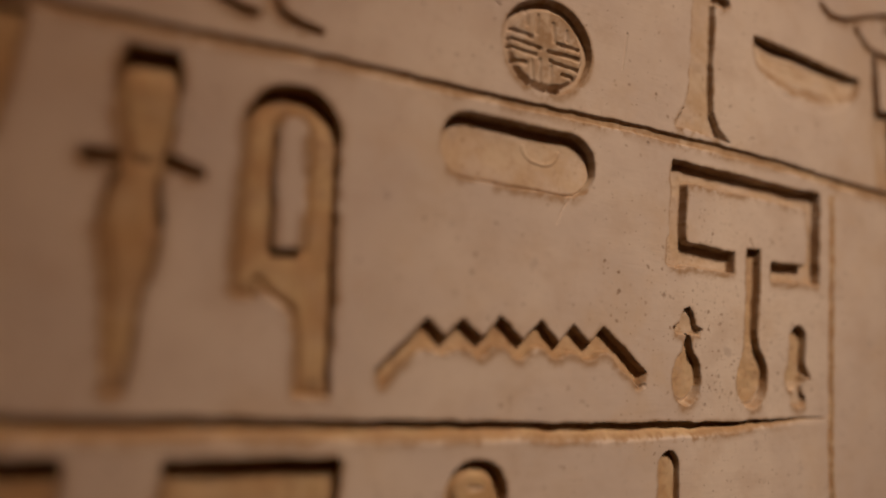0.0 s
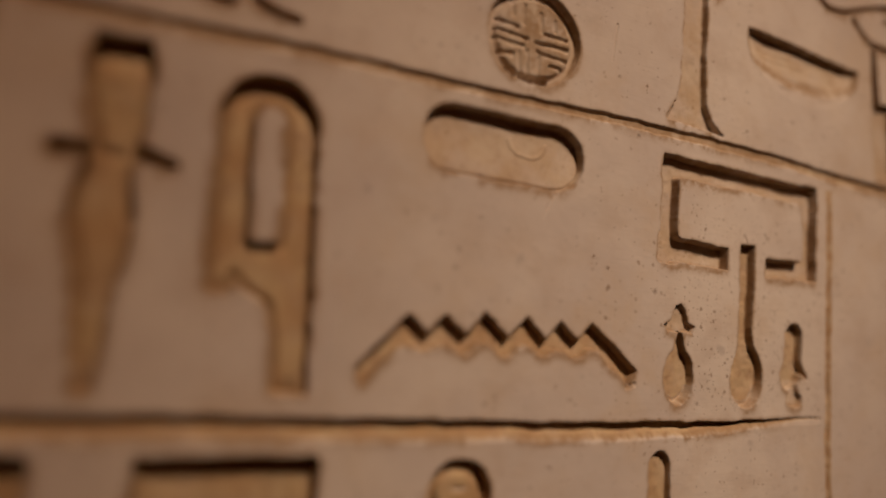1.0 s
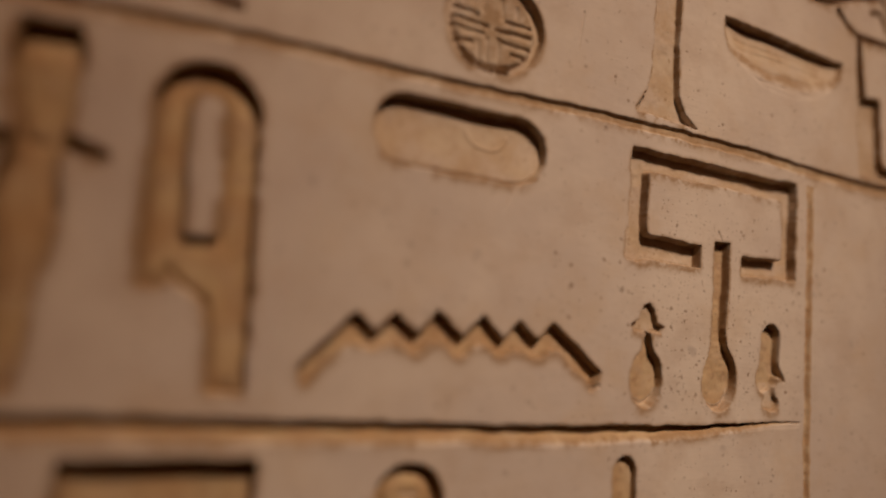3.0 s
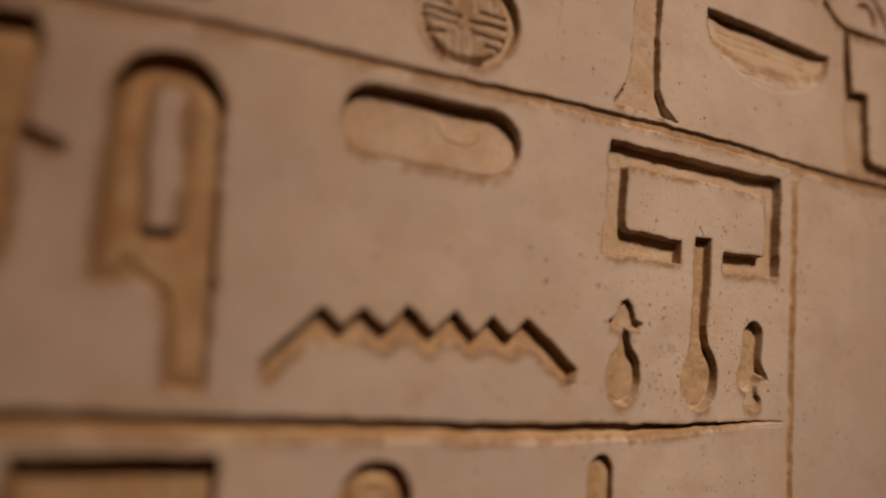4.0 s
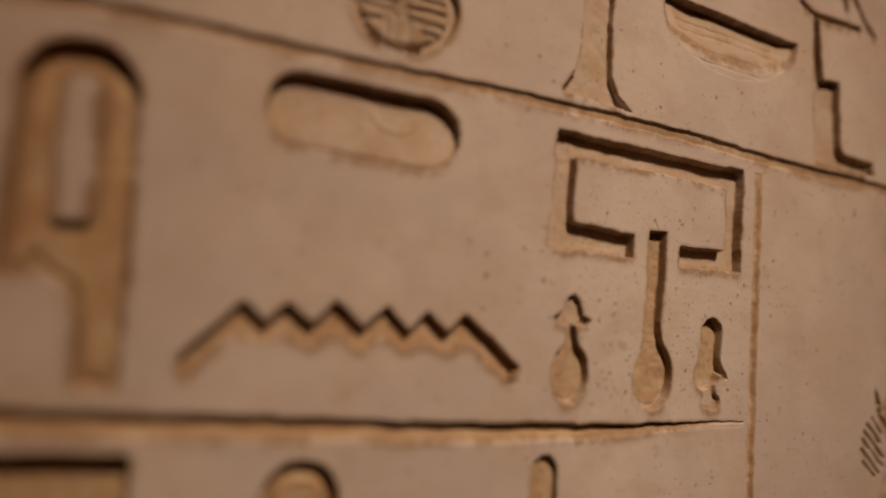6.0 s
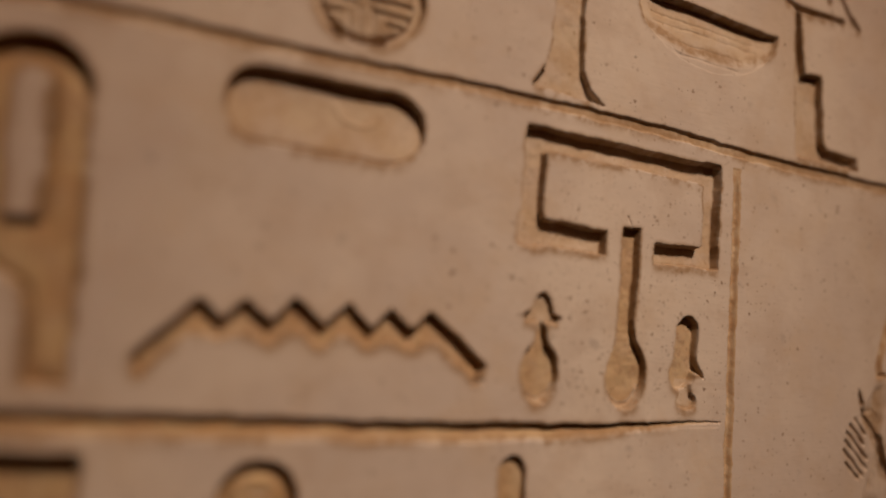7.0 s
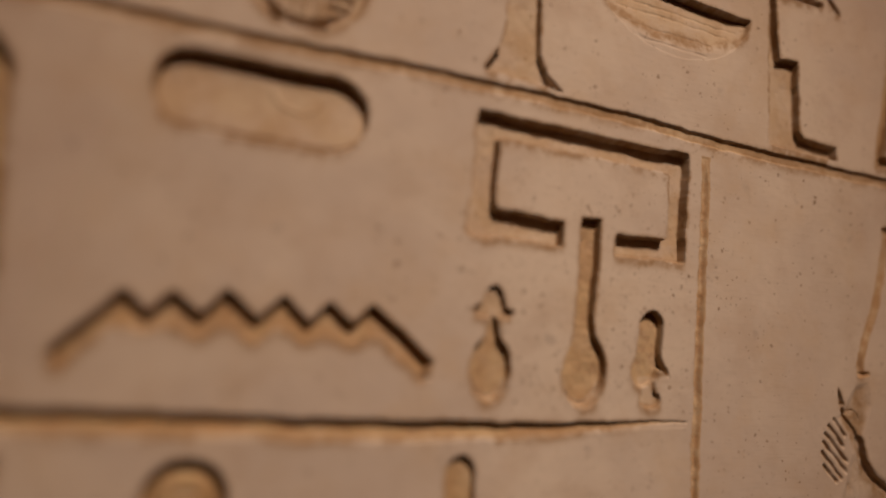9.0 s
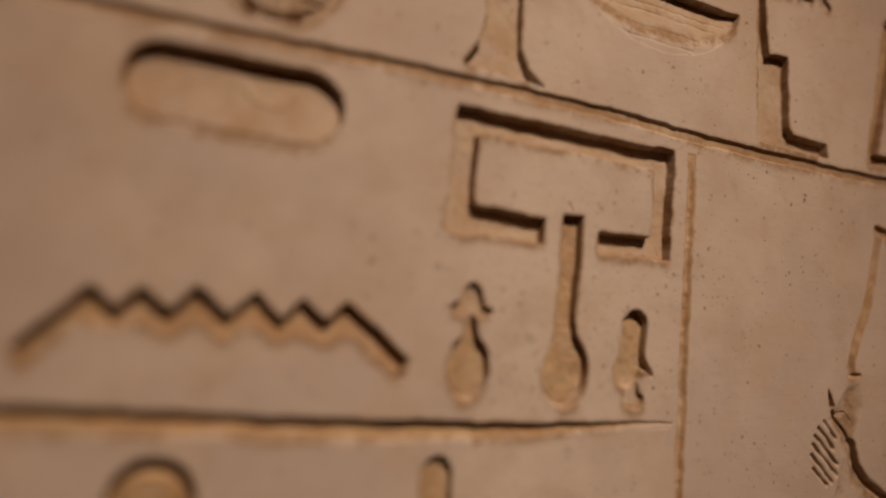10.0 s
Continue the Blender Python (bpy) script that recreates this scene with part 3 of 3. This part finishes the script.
carve("wing_hollow", "shallow ochre-stained hollow between wing and tail", (1.09, X1, Z0, 1.345),
      lambda x, z: outline(x, z, [(1.1060, 1.3100), (1.1200, 1.3300), (1.1300, 1.3320), (1.1330, 1.3180), (1.1270, 1.3000), (1.1330, 1.2840), (1.1560, 1.2680), (1.1560, 1.2500), (1.1060, 1.2500), (1.1130, 1.2720), (1.1180, 1.2900), (1.1150, 1.3000)], 0.001), 0.0013, 0.0050, 0.0, rough=0.3)

# worn edges: the face dips a little towards each cut, more in some places than in others
near_cut = np.minimum(HEIGHT, 0.0020) / 0.0020
for _ in range(3):
    for axis in (0, 1):
        near_cut = (near_cut + sum(np.roll(near_cut, k, axis) for k in (-2, -1, 1, 2))) / 5
worn = np.clip(0.62 + 0.55 * value_noise(GX, GZ, 0.016, 41) + 0.25 * value_noise(GX, GZ, 0.005, 42), 0.1, 1.4)
HEIGHT = np.maximum(HEIGHT, 0.00050 * worn * near_cut ** 1.3)

# short chisel marks on the floors of the cuts
lean_u, lean_v = GX * 0.5 + GZ * 0.87, GZ * 0.5 - GX * 0.87
floors = smooth(0.0012, 0.0030, HEIGHT)
HEIGHT += floors * (0.00006 * value_noise(lean_u / 4.0, lean_v, 0.0016, 51) + 0.00006 * value_noise(GX, GZ, 0.0028, 52))

# unevenness of the dressed face: broad waves, chisel traces and small pits
HEIGHT += 0.00028 * value_noise(GX, GZ, 0.045, 31) + 0.00010 * value_noise(GX, GZ, 0.013, 32)
HEIGHT += 0.00005 * value_noise(GX, GZ, 0.0035, 33)
HEIGHT += 0.000014 * value_noise(GX / 9.0, GZ + 0.06 * GX, 0.0011, 34) * smooth(-0.1, 0.5, value_noise(GX, GZ, 0.05, 35))
# chips and stains that can be told apart: x, z and size in millimetres
SPOTS = ((0.8669, 1.3703, 2.4), (0.7487, 1.3708, 2.2), (0.7030, 1.4013, 2.4), (0.7745, 1.3111, 2.2), (0.8201, 1.3092, 1.9), (0.9125, 1.3197, 1.7),
         (0.8931, 1.4124, 1.1), (0.9014, 1.4118, 1.0), (0.9022, 1.4230, 1.0), (0.9590, 1.3813, 1.2), (0.9625, 1.3792, 1.2), (0.9002, 1.3107, 1.6),
         (0.8573, 1.5037, 1.4), (0.8362, 1.4853, 2.0), (0.9290, 1.4977, 1.5), (1.0825, 1.4332, 1.6), (1.0897, 1.4186, 1.6), (1.0199, 1.3983, 1.0),
         (1.0151, 1.3822, 1.6), (1.0312, 1.3723, 1.0), (1.0388, 1.3409, 1.1), (1.0474, 1.3285, 1.4), (1.0177, 1.3061, 1.8), (1.0391, 1.2969, 1.1),
         (1.0177, 1.2864, 1.4), (1.0497, 1.2823, 1.6), (1.0827, 1.3953, 1.2), (1.0713, 1.3892, 1.2), (1.0688, 1.3502, 1.3), (0.9208, 1.3364, 1.5), (0.8538, 1.3192, 3.4), (0.8505, 1.4545, 2.2))
scatter = [(x, z, size * 0.0006, 0.6) for x, z, size in SPOTS]
# darker, slightly dented patches at the feet of the tall signs
scatter += [(0.6785, 1.3150, 0.0036, 0.42), (0.6460, 1.3540, 0.0032, 0.40), (0.6030, 1.3130, 0.0030, 0.45)]
for n in range(430):
    if n < 230:
        px, pz = rng.uniform(X0, X1), rng.uniform(Z0, Z1)
    else:
        # the stone is more pitted round the house sign and along the line below it
        px, pz = rng.normal(0.945, 0.042), rng.normal(1.365, 0.045)
    scatter.append((px, pz, 0.00025 + 0.0009 * rng.random() ** 3, 0.25 + 0.35 * rng.random()))
DIRT = np.zeros_like(HEIGHT)
for px, pz, r, dark in scatter:
    w = window((px - 0.006, px + 0.006, pz - 0.006, pz + 0.006))
    if HEIGHT[w].size:
        turn = rng.uniform(0, math.pi)
        u = (GX[w] - px) * math.cos(turn) + (GZ[w] - pz) * math.sin(turn)
        v = (GZ[w] - pz) * math.cos(turn) - (GX[w] - px) * math.sin(turn)
        far = (1 + 0.40 * value_noise(GX[w], GZ[w], 0.0009, 61)) * np.hypot(u / r, v / (r * rng.uniform(0.45, 1.0)))
        HEIGHT[w] += r * 0.22 * smooth(1.0, 0.0, far)
        DIRT[w] = np.maximum(DIRT[w], dark * smooth(1.5, 0.3, far))

# paint and grime rubbed out beyond the cuts in ragged patches, further below them than above; also painted shade on lit
# edges


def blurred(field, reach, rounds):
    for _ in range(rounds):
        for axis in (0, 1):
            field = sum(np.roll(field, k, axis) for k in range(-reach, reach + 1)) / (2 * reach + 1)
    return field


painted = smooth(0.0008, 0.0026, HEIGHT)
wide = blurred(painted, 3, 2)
# brown over every cut edge, so that lit lips come out less bright
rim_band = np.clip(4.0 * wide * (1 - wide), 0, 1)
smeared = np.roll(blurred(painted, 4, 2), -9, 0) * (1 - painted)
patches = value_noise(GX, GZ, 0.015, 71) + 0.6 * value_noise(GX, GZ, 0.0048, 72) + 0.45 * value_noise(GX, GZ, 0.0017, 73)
STAIN_SHADE = np.clip(0.95 * rim_band * smooth(-1.25, 0.40, patches) + 1.3 * smeared * smooth(-0.8, 0.5, patches), 0, 0.92)
border = np.minimum(np.minimum(GX - X0, X1 - GX), np.minimum(GZ - Z0, Z1 - GZ))
HEIGHT *= smooth(0.0, 0.004, border)

gz, gx = np.gradient(HEIGHT, zs, xs)
NORMALS = np.stack([gx, -np.ones_like(gx), gz], -1)
NORMALS /= np.linalg.norm(NORMALS, axis=-1, keepdims=True)
# the hand of the carver: outlines waver a little
fade = smooth(0.0, 0.004, border)
WX = fade * (0.00050 * value_noise(GX, GZ, 0.0085, 1) + 0.00024 * value_noise(GX, GZ, 0.0031, 2) + 0.00016 * value_noise(GX, GZ, 0.0014, 5))
WZ = fade * (0.00050 * value_noise(GX, GZ, 0.0080, 3) + 0.00024 * value_noise(GX, GZ, 0.0029, 4) + 0.00016 * value_noise(GX, GZ, 0.0013, 6))
PLACES = np.stack([GX + WX, HEIGHT, GZ + WZ], -1)
rows_n, cols_n = GX.shape
corner = np.arange(rows_n * cols_n).reshape(rows_n, cols_n)
QUADS = np.stack([corner[:-1, :-1], corner[:-1, 1:], corner[1:, 1:], corner[1:, :-1]], -1).reshape(-1, 4)
QUAD_OWNER = OWNER[:-1, :-1].reshape(-1)


def relief_mesh(name, quads, extra=None, mat=STONE):
    """A mesh of those squares of the panel, with the surface's own normals; extra: places and faces added to it."""
    used, index = np.unique(quads, return_inverse=True)
    co, nor = PLACES.reshape(-1, 3)[used], NORMALS.reshape(-1, 3)[used]
    loops, sizes = index.reshape(-1), len(quads)
    if extra is not None:
        loops = np.concatenate([loops, extra[1].reshape(-1) + len(co)])
        sizes += len(extra[1])
        co, nor = np.concatenate([co, extra[0]]), np.concatenate([nor, extra[2]])
    me = bpy.data.meshes.new(name)
    me.vertices.add(len(co))
    me.vertices.foreach_set("co", co.astype(np.float32).reshape(-1))
    me.loops.add(len(loops))
    me.loops.foreach_set("vertex_index", loops.astype(np.int32))
    me.polygons.add(sizes)
    me.polygons.foreach_set("loop_start", np.arange(0, 4 * sizes, 4, dtype=np.int32))
    me.update(calc_edges=True)
    me.polygons.foreach_set("use_smooth", np.ones(sizes, bool))
    me.normals_split_custom_set_from_vertices([tuple(n) for n in nor.tolist()])
    for key, field in (("stain_shade", STAIN_SHADE), ("dirt", DIRT)):
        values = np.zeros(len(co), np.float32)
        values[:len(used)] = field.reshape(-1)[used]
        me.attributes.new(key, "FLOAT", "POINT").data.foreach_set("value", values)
    me.materials.append(mat)
    return me


def faces_of(list_of_faces):
    """Places, faces and normals of plain four-cornered faces, each with its normal last."""
    places = [p for f in list_of_faces for p in f[:4]]
    normals = [f[4] for f in list_of_faces for _ in range(4)]
    return np.array(places, float), np.arange(len(places)).reshape(-1, 4), np.array(normals, float)


def upright(x0, x1, z0, z1, y):
    return [(x0, y, z0), (x1, y, z0), (x1, y, z1), (x0, y, z1)]


def rim(x0, x1, z0, z1, y0, y1, sign):
    """The four sides of a block or, with sign -1, of a hole."""
    return [[(x0, y0, z0), (x0, y0, z1), (x0, y1, z1), (x0, y1, z0), (-sign, 0, 0)], [(x1, y0, z0), (x1, y1, z0), (x1, y1, z1), (x1, y0, z1), (sign, 0, 0)],
            [(x0, y0, z0), (x0, y1, z0), (x1, y1, z0), (x1, y0, z0), (0, 0, -sign)], [(x0, y0, z1), (x1, y0, z1), (x1, y1, z1), (x0, y1, z1), (0, 0, sign)]]


def wall_round_panel():
    """The plain rest of the wall, with the hole into which the carved block is set."""
    g = 0.0015
    hx, hz = (X0 - g, X1 + g), (Z0 - g, Z1 + g)
    strips = ((-1.6, 3.0, 0.0, hz[0]), (-1.6, 3.0, hz[1], 3.8), (-1.6, hx[0], hz[0], hz[1]), (hx[1], 3.0, hz[0], hz[1]))
    faces = [[*upright(*strip, 0.0), (0, -1, 0)] for strip in strips]
    faces += [[*upright(-1.6, 3.0, 0.0, 3.8, 0.3)[::-1], (0, 1, 0)], [*upright(hx[0], hx[1], hz[0], hz[1], 0.15), (0, -1, 0)]]
    return faces_of(faces + rim(*hx, *hz, 0.0, 0.15, -1) + rim(-1.6, 3.0, 0.0, 3.8, 0.0, 0.3, 1))


tagged(new("wall_north", relief_mesh("wall_north", QUADS[:0], wall_round_panel())), "plain pale limestone wall round the carved block", "wall", kind="structure")
block = faces_of([[*upright(X0, X1, Z0, Z1, 0.15)[::-1], (0, 1, 0)]] + rim(X0, X1, Z0, Z1, 0.0, 0.15, 1))
wall = tagged(new("stone_relief", relief_mesh("stone_relief", QUADS[QUAD_OWNER == 0], block)),
              "pale limestone block carved with rows of sunken signs", "stone relief")
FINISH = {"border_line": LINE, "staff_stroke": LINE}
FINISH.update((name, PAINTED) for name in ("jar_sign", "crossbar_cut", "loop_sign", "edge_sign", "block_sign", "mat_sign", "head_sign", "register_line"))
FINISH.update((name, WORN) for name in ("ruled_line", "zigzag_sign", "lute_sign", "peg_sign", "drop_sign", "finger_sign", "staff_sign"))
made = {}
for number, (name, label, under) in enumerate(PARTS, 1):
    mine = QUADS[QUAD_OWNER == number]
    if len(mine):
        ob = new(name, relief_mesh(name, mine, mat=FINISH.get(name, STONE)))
        ob.parent = made.get(under, wall)
        made[number] = ob
        if label:
            ob["label"] = label
